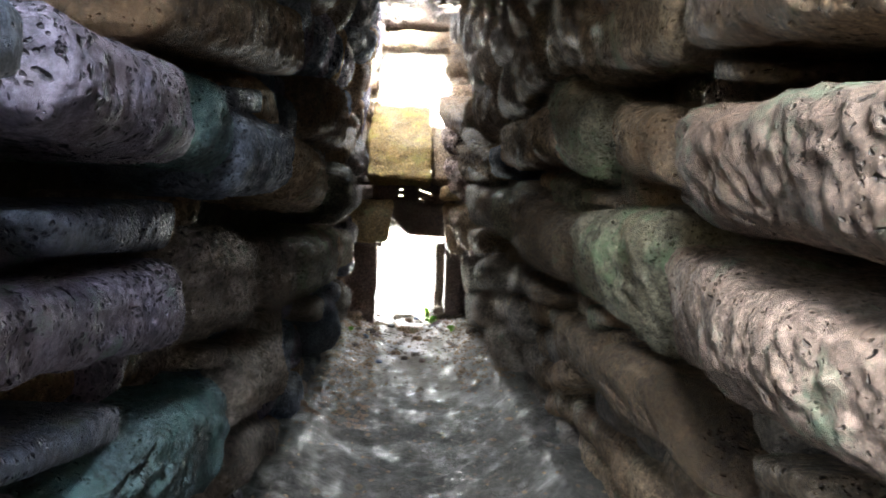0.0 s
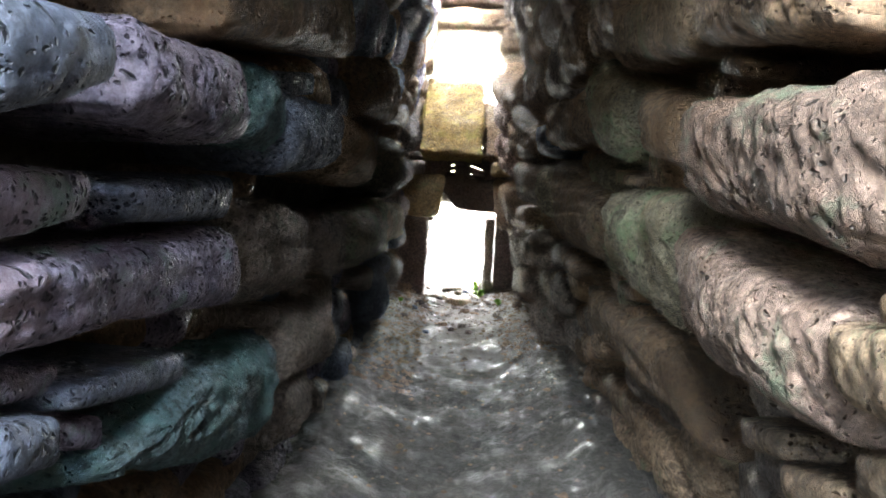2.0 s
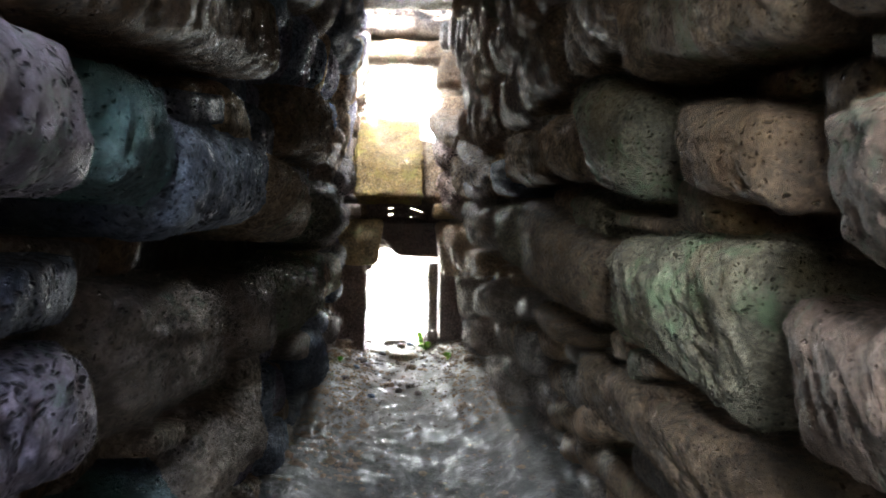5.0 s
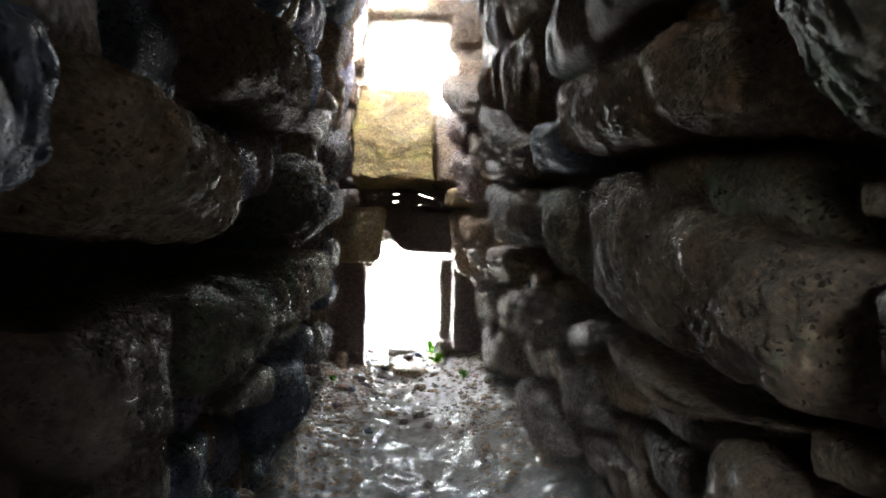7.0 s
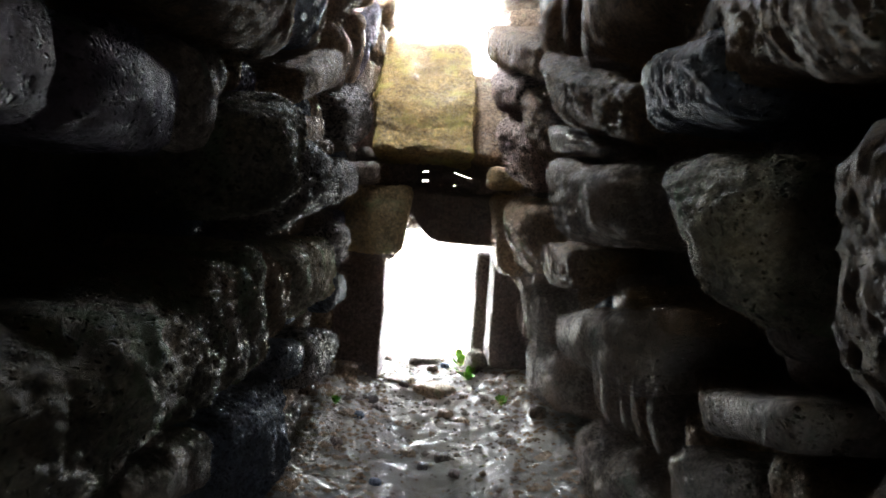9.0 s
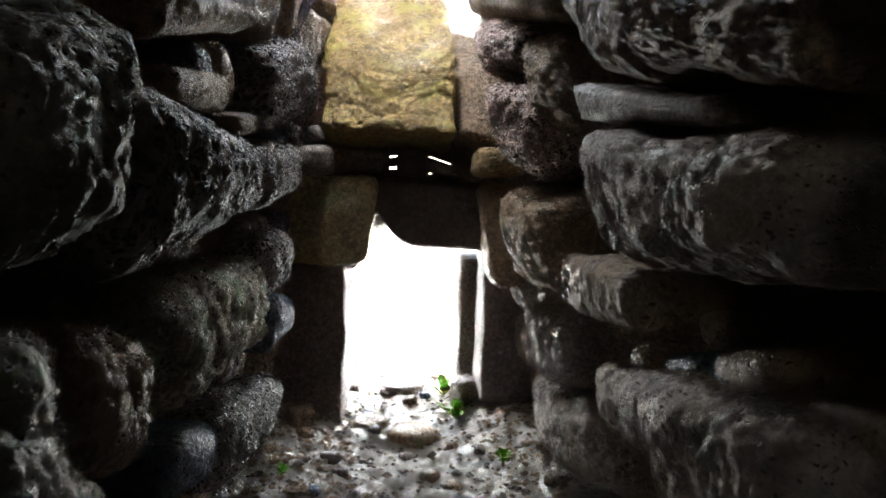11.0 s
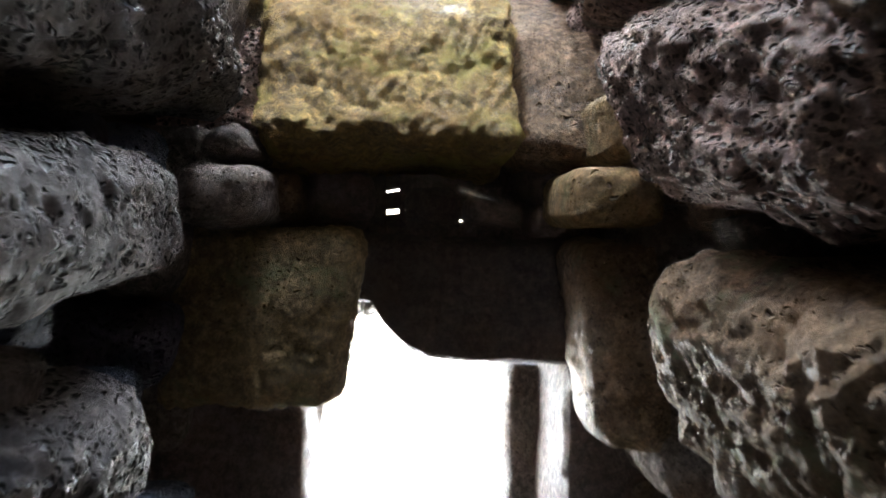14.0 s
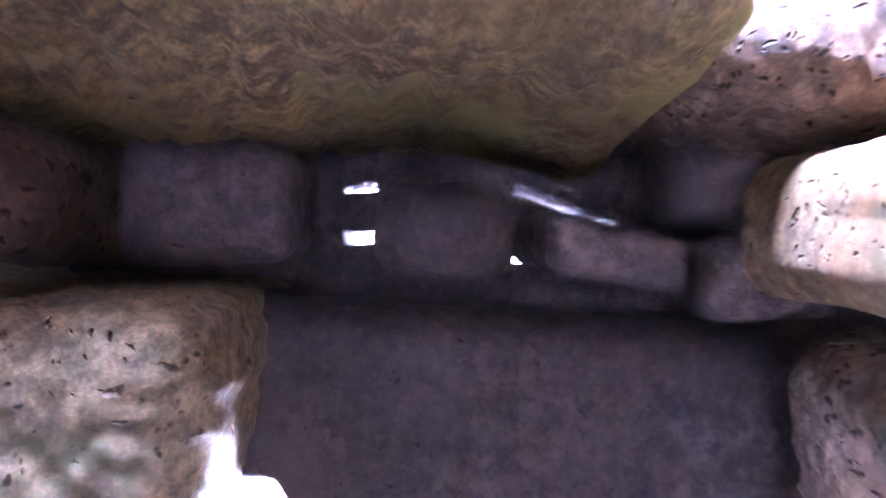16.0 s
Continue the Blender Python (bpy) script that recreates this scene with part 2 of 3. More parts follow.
def block(face, near_low, near_top, far_top, far_low, material, proud=0.0, depth=0.45, rough=None, name="stone", cell=0.011, bulge=None, radius=0.13, joint=0.03):
    """Lay one block in a wall by the four corners of its face, each along and up the wall."""
    seed = len(STONES) + 1
    rnd = random.Random(seed)
    nl, nt, ft, fl = (np.array(c) for c in (near_low, near_top, far_top, far_low))
    la, lb = np.linalg.norm(fl + ft - nl - nt) / 4, np.linalg.norm(nt + ft - nl - fl) / 4
    gap_a, gap_b = 1 - min(joint, 0.12 * la) / la, 1 - min(joint * 0.87, 0.12 * lb) / lb

    def corners(u, v):
        s, t = (u * gap_a + 1) / 2, (v * gap_b + 1) / 2
        return tuple(nl[k] * (1 - s) * (1 - t) + nt[k] * (1 - s) * t + ft[k] * s * t + fl[k] * s * (1 - t) for k in (0, 1))

    small = min(la, lb)
    ob = linked(name, *boulder(lambda a, b, d: face.place(a, b, d + proud), (la, lb), corners, depth, small * 0.2 if bulge is None else bulge,
                               min(0.065, 0.30 * small) if rough is None else rough, seed + rnd.random(), cell, radius), material, face.core)
    STONES.append(ob)
    uu, vv = np.meshgrid(np.linspace(-1, 1, 60), np.linspace(-1, 1, 60))
    face.mark(*corners(uu.ravel(), vv.ravel()))
    return ob


def lay(face, near, far, low_near, top_near, low_far, top_far, lean=0.0, material=None, proud=0.0, depth=0.45, rough=None, name="stone", cell=0.015, bulge=None, radius=0.09):
    """The same by its two ends along the wall, its bed and top at either end, and its lean."""
    h = lean / 2
    return block(face, (near - h, low_near), (near + h, top_near), (far + h, top_far), (far - h, low_far), material or GREY, proud, depth, rough, name, cell, bulge, radius)


def fill(face, kinds, seed, area, sizes, proud):
    """Close what is left of a wall with blocks that fit the gaps, course by course."""
    rnd = random.Random(seed)
    a0, a1, b0, b1 = area
    c = face.cell
    i0, i1 = int((a0 - face.a_range[0]) / c), min(face.taken.shape[0], int((a1 - face.a_range[0]) / c))
    j0, j1 = int((b0 - face.b_range[0]) / c), min(face.taken.shape[1], int((b1 - face.b_range[0]) / c))
    for j in range(j0, j1):
        for i in range(i0, i1):
            if face.taken[i, j]:
                continue
            wide, high = int(rnd.uniform(*sizes[0]) / c), int(rnd.uniform(*sizes[1]) / c)
            p, q = i + 1, j + 1
            while p < i1 and p - i < wide and not face.taken[p, j:q].any():
                p += 1
            while q < j1 and q - j < high and face.taken[i:p, q].mean() < 0.12:
                q += 1
            while p < i1 and p - i < wide and face.taken[p, j:q].mean() < 0.12:
                p += 1
            w, h = (p - i) * c, (q - j) * c
            face.taken[i:p, j:q] = True
            if min(w, h) < 0.055 or w * h < 0.006 or (w < 0.16 and h > 1.3 * w):
                continue
            y, z = face.a_range[0] + i * c, face.b_range[0] + j * c
            k = lambda: rnd.uniform(-0.02, 0.02)
            lay(face, y - 0.01, y + w + 0.01, z - 0.01 + k(), z + h + 0.01 + k(), z - 0.01 + k(), z + h + 0.01 + k(), rnd.uniform(-0.06, 0.06) * min(1, w / 0.3),
                rnd.choice(kinds), proud + rnd.uniform(-0.03, 0.03) - (0.04 if min(w, h) < 0.12 else 0.0), depth=0.36, cell=0.03)


def core_wall(name, face, back, label):
    """The packed rubble behind the facing blocks."""
    a = np.arange(face.a_range[0], face.a_range[1] + 0.05, 0.1)
    b = np.arange(face.b_range[0] - 0.3, face.b_range[1] + 0.4, 0.1)
    verts, faces = [], []
    for side, deep in ((0, 0.33), (1, back)):
        for p in a:
            for q in b:
                n = 0.05 * noise.noise(Vector((p * 4, q * 4, 7.0 + side)))
                v = face.place(p, q, n - deep)
                verts.append(tuple(float(c) for c in v))
    na, nb = len(a), len(b)
    at = lambda s, i, j: (s * na + i) * nb + j
    for i in range(na - 1):
        for j in range(nb - 1):
            faces.append((at(0, i, j), at(0, i + 1, j), at(0, i + 1, j + 1), at(0, i, j + 1)))
            faces.append((at(1, i, j), at(1, i, j + 1), at(1, i + 1, j + 1), at(1, i + 1, j)))
    for i in range(na - 1):
        for j in (0, nb - 1):
            faces.append((at(0, i, j), at(1, i, j), at(1, i + 1, j), at(0, i + 1, j)))
    for j in range(nb - 1):
        for i in (0, na - 1):
            faces.append((at(0, i, j), at(0, i, j + 1), at(1, i, j + 1), at(1, i, j)))
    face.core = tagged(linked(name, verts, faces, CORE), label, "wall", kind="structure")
    return face.core


# ---- ground ----
def lines(low, high, step, far):
    inside = list(np.arange(low, high + step / 2, step))
    steps = [0.1, 0.3, 0.8, 2, 5, 12, 30, 80, far]
    return [low - s for s in reversed(steps)] + inside + [high + s for s in steps]


def ground_z(x, y):
    middle = np.interp(y, [0, 5, 8.4, 10], [-0.30, -0.30, -0.36, -0.36])
    inside = -1.0 < y < 9.4
    rise = np.interp(y, [5.2, 8.3, 9.4, 14], [0.0, 0.10, 0.12, 0.0]) if abs(x) < 1.3 else 0.0
    z = 0.022 * noise.noise(Vector((x * 3.1, y * 3.1, 0.4))) + 0.030 * noise.noise(Vector((x * 8, y * 9, 2.4))) + 0.026 * noise.noise(Vector((x * 17, y * 19, 5.1)))
    if inside:
        z += 0.16 * min(1.0, abs(x - middle) / 0.62) ** 2.2 * min(1.0, (9.4 - y) / 0.8) - 0.02
        z -= 0.07 * math.exp(-((x + 0.27) / 0.16) ** 2 - ((y - 6.65) / 0.25) ** 2)
    else:
        z -= 0.02
    return float(z + rise)


gx, gy = lines(-1.25, 1.05, 0.028, 300), lines(-0.9, 9.8, 0.035, 300)
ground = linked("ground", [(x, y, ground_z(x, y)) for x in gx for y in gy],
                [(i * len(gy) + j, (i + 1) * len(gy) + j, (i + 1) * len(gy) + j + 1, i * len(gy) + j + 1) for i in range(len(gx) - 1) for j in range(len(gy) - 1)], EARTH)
tagged(ground, "trodden damp earth floor with grit, dusty and painted lighter towards the lit door", "ground", kind="structure")

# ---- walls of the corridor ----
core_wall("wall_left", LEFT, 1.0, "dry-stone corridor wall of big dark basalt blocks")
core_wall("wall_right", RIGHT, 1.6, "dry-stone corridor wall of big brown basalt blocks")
wall_end = tagged(new("wall_end"), "end wall of large slabs round a low doorway", "wall", kind="structure")
END.core = wall_end

block(RIGHT, (0.62, 1.18), (0.63, 1.44), (1.62, 1.53), (1.55, 1.27), MAUVE, 0.07)
block(RIGHT, (0.85, 0.94), (0.78, 1.17), (1.80, 1.26), (1.81, 0.95), MAUVE, 0.06)
block(RIGHT, (0.67, 1.02), (0.64, 1.18), (0.92, 1.14), (0.90, 1.03), TAN, 0.06)
block(RIGHT, (0.69, 1.15), (0.68, 1.22), (0.78, 1.19), (0.78, 1.15), TAN, 0.05)
block(RIGHT, (1.66, 1.60), (1.62, 1.83), (2.61, 1.96), (2.58, 1.72), TAN, 0.03)
block(RIGHT, (0.85, 1.48), (0.84, 1.63), (1.62, 1.83), (1.65, 1.61), BROWN, 0.04)
block(RIGHT, (1.40, 1.52), (1.40, 1.57), (1.57, 1.61), (1.57, 1.56), TAN, -0.02)
block(RIGHT, (1.79, 1.33), (1.75, 1.55), (2.34, 1.65), (2.21, 1.40), BROWN, 0.02)
block(RIGHT, (2.51, 1.37), (2.41, 1.67), (3.14, 1.90), (2.94, 1.48), MOSS, 0.03)
block(RIGHT, (3.03, 1.45), (3.15, 1.80), (3.92, 1.82), (3.78, 1.56), BROWN, 0)
block(RIGHT, (3.66, 1.51), (3.60, 1.76), (4.71, 1.89), (4.68, 1.58), BROWN, 0.03)
block(RIGHT, (4.49, 1.52), (4.55, 1.75), (5.27, 1.78), (5.15, 1.55), SLATE, 0.04)
block(RIGHT, (3.01, 1.31), (3.16, 1.51), (3.59, 1.51), (3.46, 1.27), MOSS, -0.06)
block(RIGHT, (3.60, 1.35), (3.55, 1.55), (4.10, 1.55), (3.91, 1.38), BROWN, -0.07)
block(RIGHT, (2.64, 1.33), (2.65, 1.37), (2.96, 1.41), (2.96, 1.35), TAN, -0.04)
block(RIGHT, (2.47, 1.30), (2.47, 1.36), (2.68, 1.38), (2.68, 1.33), BROWN, -0.06)
block(RIGHT, (2.09, 0.87), (1.81, 1.31), (2.86, 1.35), (2.91, 1.00), MOSS, 0.03)
block(RIGHT, (2.93, 1.02), (2.84, 1.30), (4.21, 1.51), (4.21, 1.04), BROWN, 0.05)
block(RIGHT, (4.36, 1.10), (4.29, 1.49), (5.11, 1.51), (4.68, 1.12), MOSS, 0.05)
block(RIGHT, (4.42, 1.08), (4.39, 1.28), (4.61, 1.26), (4.59, 1.06), GREY, -0.03)
block(RIGHT, (5.26, 1.25), (5.29, 1.50), (6.55, 1.62), (6.29, 1.20), GREY, 0.08)
block(RIGHT, (5.64, 1.52), (5.64, 1.58), (6.69, 1.76), (6.61, 1.62), GREY, 0.03)
block(RIGHT, (5.23, 1.53), (5.22, 1.70), (6.81, 2.13), (6.40, 1.71), BROWN, 0.05)
block(RIGHT, (6.15, 1.03), (6.13, 1.21), (6.97, 1.23), (6.93, 0.96), BROWN, 0.03)
block(RIGHT, (6.86, 0.67), (6.87, 0.96), (7.76, 0.95), (7.73, 0.53), GREY, 0.03)
block(RIGHT, (6.73, 0.33), (6.80, 0.68), (7.96, 0.56), (7.76, 0.17), GREY, 0.02)
block(RIGHT, (5.39, 0.76), (5.30, 1.09), (6.58, 0.90), (6.62, 0.68), GREY, 0.08)
block(RIGHT, (6.25, 0.87), (6.20, 1.02), (6.44, 0.97), (6.50, 0.81), BROWN, -0.03)
block(RIGHT, (5.93, 0.93), (5.89, 1.07), (6.22, 0.99), (6.29, 0.83), SLATE, -0.03)
block(RIGHT, (5.56, 1.03), (5.55, 1.13), (5.89, 1.07), (5.93, 0.93), BROWN, -0.03)
block(RIGHT, (7.00, 1.04), (6.82, 1.41), (7.80, 1.46), (7.80, 0.95), TAN, 0.04)
block(RIGHT, (7.05, 1.44), (7.02, 1.87), (8.09, 1.98), (7.78, 1.50), PINK, 0.05)
block(RIGHT, (7.37, 1.88), (7.27, 2.08), (8.40, 2.35), (8.09, 1.96), PINK, 0.04)
block(RIGHT, (6.74, 1.48), (6.91, 1.96), (7.68, 2.12), (7.35, 1.72), BROWN, -0.02)
block(RIGHT, (6.87, 1.97), (6.81, 2.17), (8.56, 2.68), (8.55, 2.37), BROWN, 0.03)
block(RIGHT, (3.03, 0.99), (3.58, 0.94), (4.24, 1.03), (4.05, 0.79), BROWN, 0.03)
block(RIGHT, (1.70, 0.63), (1.99, 0.90), (3.57, 0.90), (3.70, 0.62), BROWN, 0.03)
block(RIGHT, (2.95, 0.92), (2.92, 1.00), (3.15, 1.02), (3.21, 0.87), BROWN, -0.03)
block(RIGHT, (2.83, 0.81), (2.77, 0.99), (2.88, 0.99), (2.94, 0.85), MOSS, 0)
block(RIGHT, (2.56, 0.92), (2.58, 0.99), (2.76, 0.99), (2.80, 0.90), BROWN, 0)
block(RIGHT, (2.43, 0.87), (2.49, 0.94), (2.80, 0.89), (2.81, 0.80), BROWN, 0)
block(RIGHT, (3.26, 0.59), (3.26, 0.72), (3.79, 0.61), (3.86, 0.40), BROWN, 0.03)
block(RIGHT, (4.36, 0.93), (4.32, 1.06), (4.94, 0.94), (4.91, 0.81), GREY, 0.03)
block(RIGHT, (4.69, 0.54), (4.77, 0.81), (5.22, 0.72), (5.29, 0.43), GREY, 0.03)
block(RIGHT, (5.61, 0.14), (5.51, 0.54), (6.66, 0.42), (6.72, -0.05), GREY, 0.02)
block(RIGHT, (5.66, 0.94), (5.61, 1.06), (6.13, 1.00), (6.19, 0.86), SLATE, -0.03)
block(RIGHT, (5.18, 1.01), (5.14, 1.11), (5.59, 1.06), (5.63, 0.95), BROWN, -0.04)
block(RIGHT, (1.16, 0.85), (1.19, 0.90), (1.45, 0.86), (1.46, 0.78), TAN, 0.02)
block(RIGHT, (0.98, 0.80), (0.96, 0.90), (1.24, 0.84), (1.23, 0.77), TAN, 0.02)
block(RIGHT, (0.74, 0.90), (0.72, 1.03), (0.93, 0.96), (0.95, 0.88), TAN, 0.03)
block(LEFT, (0.58, 1.30), (0.54, 1.45), (0.84, 1.48), (0.85, 1.39), SLATE, 0.08)
block(LEFT, (0.91, 1.34), (0.88, 1.51), (1.46, 1.54), (1.57, 1.34), COOL_LIT, 0.06)
block(LEFT, (1.66, 1.35), (1.57, 1.56), (1.89, 1.59), (1.97, 1.35), TEAL, 0.03)
block(LEFT, (2.08, 1.52), (2.07, 1.60), (2.51, 1.67), (2.51, 1.58), SLATE, 0)
block(LEFT, (1.90, 1.30), (1.80, 1.51), (2.84, 1.61), (2.84, 1.34), SLATE, 0.05)
block(LEFT, (3.00, 1.31), (2.78, 1.57), (3.75, 1.57), (3.94, 1.28), TAN, 0.07)
block(LEFT, (4.99, 1.24), (4.95, 1.58), (5.48, 1.68), (5.44, 1.31), MOSS, 0.08)
block(LEFT, (5.52, 1.22), (5.50, 1.60), (6.69, 1.55), (6.71, 1.32), SCORIA, 0.05)
block(LEFT, (6.73, 1.32), (6.67, 1.55), (7.61, 1.62), (7.71, 1.37), SCORIA, 0.05)
block(LEFT, (0.68, 1.18), (0.64, 1.29), (0.91, 1.29), (0.92, 1.22), COOL_LIT, 0.04)
block(LEFT, (1.10, 1.18), (1.07, 1.26), (1.23, 1.25), (1.27, 1.18), COOL_LIT, -0.04)
block(LEFT, (1.07, 1.20), (1.04, 1.27), (1.62, 1.30), (1.66, 1.19), SLATE, 0.02)
block(LEFT, (0.68, 1.05), (0.64, 1.19), (1.62, 1.19), (1.72, 0.99), COOL_LIT, 0.06)
block(LEFT, (1.81, 0.95), (1.66, 1.26), (2.51, 1.24), (2.81, 0.88), GREY, 0.04)
block(LEFT, (3.13, 0.88), (2.91, 1.21), (3.57, 1.18), (3.65, 0.82), GREY, 0.03)
block(LEFT, (3.72, 0.87), (3.65, 1.16), (5.36, 1.23), (5.72, 0.76), MOSS, 0.05)
block(LEFT, (5.82, 0.88), (5.80, 1.20), (6.97, 1.19), (7.09, 0.80), MOSS, 0.05)
block(LEFT, (7.05, 0.98), (6.91, 1.23), (7.50, 1.27), (7.72, 0.97), SCORIA, 0.05)
block(LEFT, (6.91, 1.20), (6.87, 1.29), (7.34, 1.31), (7.32, 1.20), GREY, -0.03)
block(LEFT, (7.38, 0.71), (7.32, 1.00), (8.22, 0.88), (8.18, 0.67), SLATE, 0.03)
block(LEFT, (6.38, 0.50), (6.40, 0.79), (7.70, 0.59), (7.42, 0.32), SCORIA, 0.06)
block(LEFT, (6.04, 0.61), (6.04, 0.79), (6.63, 0.72), (6.56, 0.54), SLATE, 0.02)
block(LEFT, (5.39, 0.91), (5.31, 1.22), (5.76, 1.11), (5.73, 0.85), BROWN, 0.04)
block(LEFT, (5.12, 0.99), (5.07, 1.25), (5.34, 1.21), (5.36, 0.94), MOSS, 0.04)
block(LEFT, (4.19, 0.74), (4.48, 0.82), (4.98, 0.78), (5.05, 0.58), GREY, 0.03)
block(LEFT, (5.11, 0.37), (5.05, 0.74), (6.10, 0.71), (6.42, 0.12), SLATE, 0.03)
block(LEFT, (0.91, 0.95), (0.91, 0.99), (1.44, 0.95), (1.43, 0.86), SLATE, 0.04)
block(LEFT, (0.75, 0.90), (0.74, 0.99), (0.95, 0.95), (0.95, 0.86), SLATE, 0.03)
block(LEFT, (1.02, 0.86), (1.01, 0.92), (1.13, 0.89), (1.14, 0.82), COOL_LIT, 0)
block(LEFT, (0.92, 0.81), (1.35, 0.91), (2.25, 0.84), (2.16, 0.49), TEAL, 0.05)
block(LEFT, (2.40, 0.59), (2.39, 0.87), (3.30, 0.81), (3.62, 0.41), GREY, 0.03)
block(LEFT, (2.23, 0.83), (2.24, 0.90), (2.64, 0.85), (2.66, 0.76), GREY, -0.02)
block(LEFT, (2.38, 0.35), (2.44, 0.61), (3.01, 0.56), (3.10, 0.26), GREY, 0.02)
block(LEFT, (0.78, 0.98), (0.77, 1.04), (0.99, 1.01), (0.99, 0.96), COOL_LIT, 0)
block(LEFT, (1.30, 1.52), (1.28, 1.69), (2.95, 2.05), (3.05, 1.80), BROWN, 0.05)
block(LEFT, (3.80, 1.62), (3.70, 1.95), (5.30, 2.20), (5.50, 1.74), BROWN, 0.03)
block(LEFT, (6.74, 1.57), (6.74, 1.84), (7.80, 2.13), (8.40, 1.76), SCORIA, 0.05)
block(LEFT, (6.47, 1.54), (6.47, 1.61), (6.85, 1.66), (6.85, 1.57), BROWN, 0)
block(LEFT, (6.77, 1.59), (6.75, 1.65), (7.03, 1.65), (7.03, 1.59), GREY, 0.02)
block(LEFT, (5.64, 1.63), (5.65, 1.79), (6.75, 2.07), (6.73, 1.90), BROWN, 0.03)
block(LEFT, (5.74, 1.53), (5.78, 1.64), (6.32, 1.70), (6.28, 1.59), BROWN, 0.02)
# the deep joints and the dark niche that stay open
LEFT.keep_free(2.20, 3.90, 1.22, 1.30)
LEFT.keep_free(0.60, 1.60, 1.28, 1.34)
LEFT.keep_free(3.50, 5.00, 1.20, 1.42)
LEFT.keep_free(0.40, 1.30, 1.52, 1.75)
RIGHT.keep_free(5.20, 6.30, 1.10, 1.22)
for kinds, face, seed in (((BROWN, GREY, TAN, GREY), RIGHT, 11), ((GREY, SLATE, BROWN, COOL_LIT), LEFT, 12)):
    fill(face, kinds, seed, (-0.6, 8.45, 0.0, 1.9), ((0.3, 0.85), (0.18, 0.36)), -0.08)
    fill(face, kinds, seed + 5, (-0.6, 8.45, 1.9, 3.3), ((0.5, 1.1), (0.28, 0.46)), -0.03)

# ---- end wall: jambs, lintels, relieving window ----
block(END, (-1.20, -0.15), (-1.20, 1.02), (-0.64, 1.01), (-0.66, -0.15), DARK, 0.0, 0.36, 0.025, "jamb_slab", bulge=0.01, radius=0.035)
block(END, (0.045, 0.22), (0.055, 1.10), (0.55, 1.10), (0.55, 0.20), DARK, 0.0, 0.46, 0.025, "jamb_slab", bulge=0.01, radius=0.035)
block(END, (0.02, -0.15), (0.06, 0.21), (0.55, 0.20), (0.55, -0.15), BROWN, -0.03, 0.30, 0.03, "jamb_foot", radius=0.06)


def plane(y):
    """A plane across the corridor, at y."""
    face = Face("x", "z", lambda a, b, d: (a, y - d, b), (-2.2, 1.6), (0.0, 4.2))
    face.core = wall_end
    return face


block(plane(8.15), (-1.06, 0.99), (-1.00, 1.51), (-0.465, 1.505), (-0.545, 1.00), OLIVE, 0.0, 0.5, 0.030, "lintel_block", 0.008, 0.02, 0.055)
lintel = block(plane(8.36), (-0.60, 1.09), (-0.60, 1.49), (0.13, 1.47), (0.13, 1.07), DARK, 0.0, 0.55, 0.014, "lintel_slab", 0.012, 0.01, 0.05)
for v in lintel.data.vertices:        # its lower corner is broken away over the door
    v.co.z += min(0.17, 4.5 * max(0.0, -0.30 - v.co.x) ** 2) * max(0.0, 1.42 - v.co.z) / 0.33

# pillars of the outer doorway
OUTER = plane(8.95)
block(OUTER, (-1.5, -0.1), (-1.5, 1.15), (-0.65, 1.15), (-0.65, -0.1), GREY, 0.0, 0.5, 0.04, "pillar", 0.010)
block(OUTER, (-0.045, 0.16), (-0.05, 1.03), (0.9, 1.06), (0.9, 0.20), GREY, 0.06, 0.5, 0.035, "pillar", 0.010, radius=0.06)
block(OUTER, (-1.6, 1.15), (-1.6, 1.5), (1.0, 1.5), (1.0, 1.15), GREY, 0.0, 0.5, 0.05, "lintel_slab", 0.03)

# the great yellow block above the lintel: a jutting lower edge, a hollow underside, a face that leans back to the sky
LEANING = Face("x", "z", lambda a, b, d: (a, 8.05 + 0.62 * max(0.0, b - 1.69) + 0.5 * max(0.0, b - 2.05) - d, b + 0.16 * max(-0.32, min(0.0, d + 0.05))), (-1.2, 0.6), (0, 3.4))
LEANING.core = wall_end
block(LEANING, (-0.83, 1.67), (-0.79, 2.66), (-0.09, 2.60), (-0.075, 1.66), YELLOW, 0.0, 0.60, 0.065, "yellow_block", 0.008, 0.02, 0.05)
block(LEANING, (-0.12, 1.68), (-0.13, 2.42), (0.22, 2.30), (0.24, 1.66), BROWN, -0.15, 0.50, 0.035, "split_block", 0.012, 0.02, 0.06)

# small wedges between the lintel and the yellow block, with chinks of daylight
WEDGE = plane(8.36)
block(plane(8.20), (-0.78, 1.50), (-0.785, 1.645), (-0.665, 1.635), (-0.665, 1.495), BROWN, 0.0, 0.3, 0.018, "wedge_stone", 0.010, radius=0.05)
block(WEDGE, (-0.70, 1.48), (-0.70, 1.66), (-0.47, 1.65), (-0.465, 1.50), DARK, -0.02, 0.3, 0.018, "wedge_stone", 0.012, radius=0.05)
block(WEDGE, (-0.405, 1.495), (-0.40, 1.595), (-0.25, 1.60), (-0.245, 1.495), DARK, 0.02, 0.3, 0.016, "wedge_stone", 0.010, radius=0.045)
block(WEDGE, (-0.225, 1.51), (-0.225, 1.578), (-0.06, 1.55), (-0.05, 1.48), DARK, 0.02, 0.3, 0.012, "wedge_stone", 0.010, radius=0.03)
block(WEDGE, (-0.05, 1.46), (-0.045, 1.55), (0.10, 1.545), (0.12, 1.46), DARK, 0.01, 0.3, 0.014, "wedge_stone", 0.010, radius=0.04)
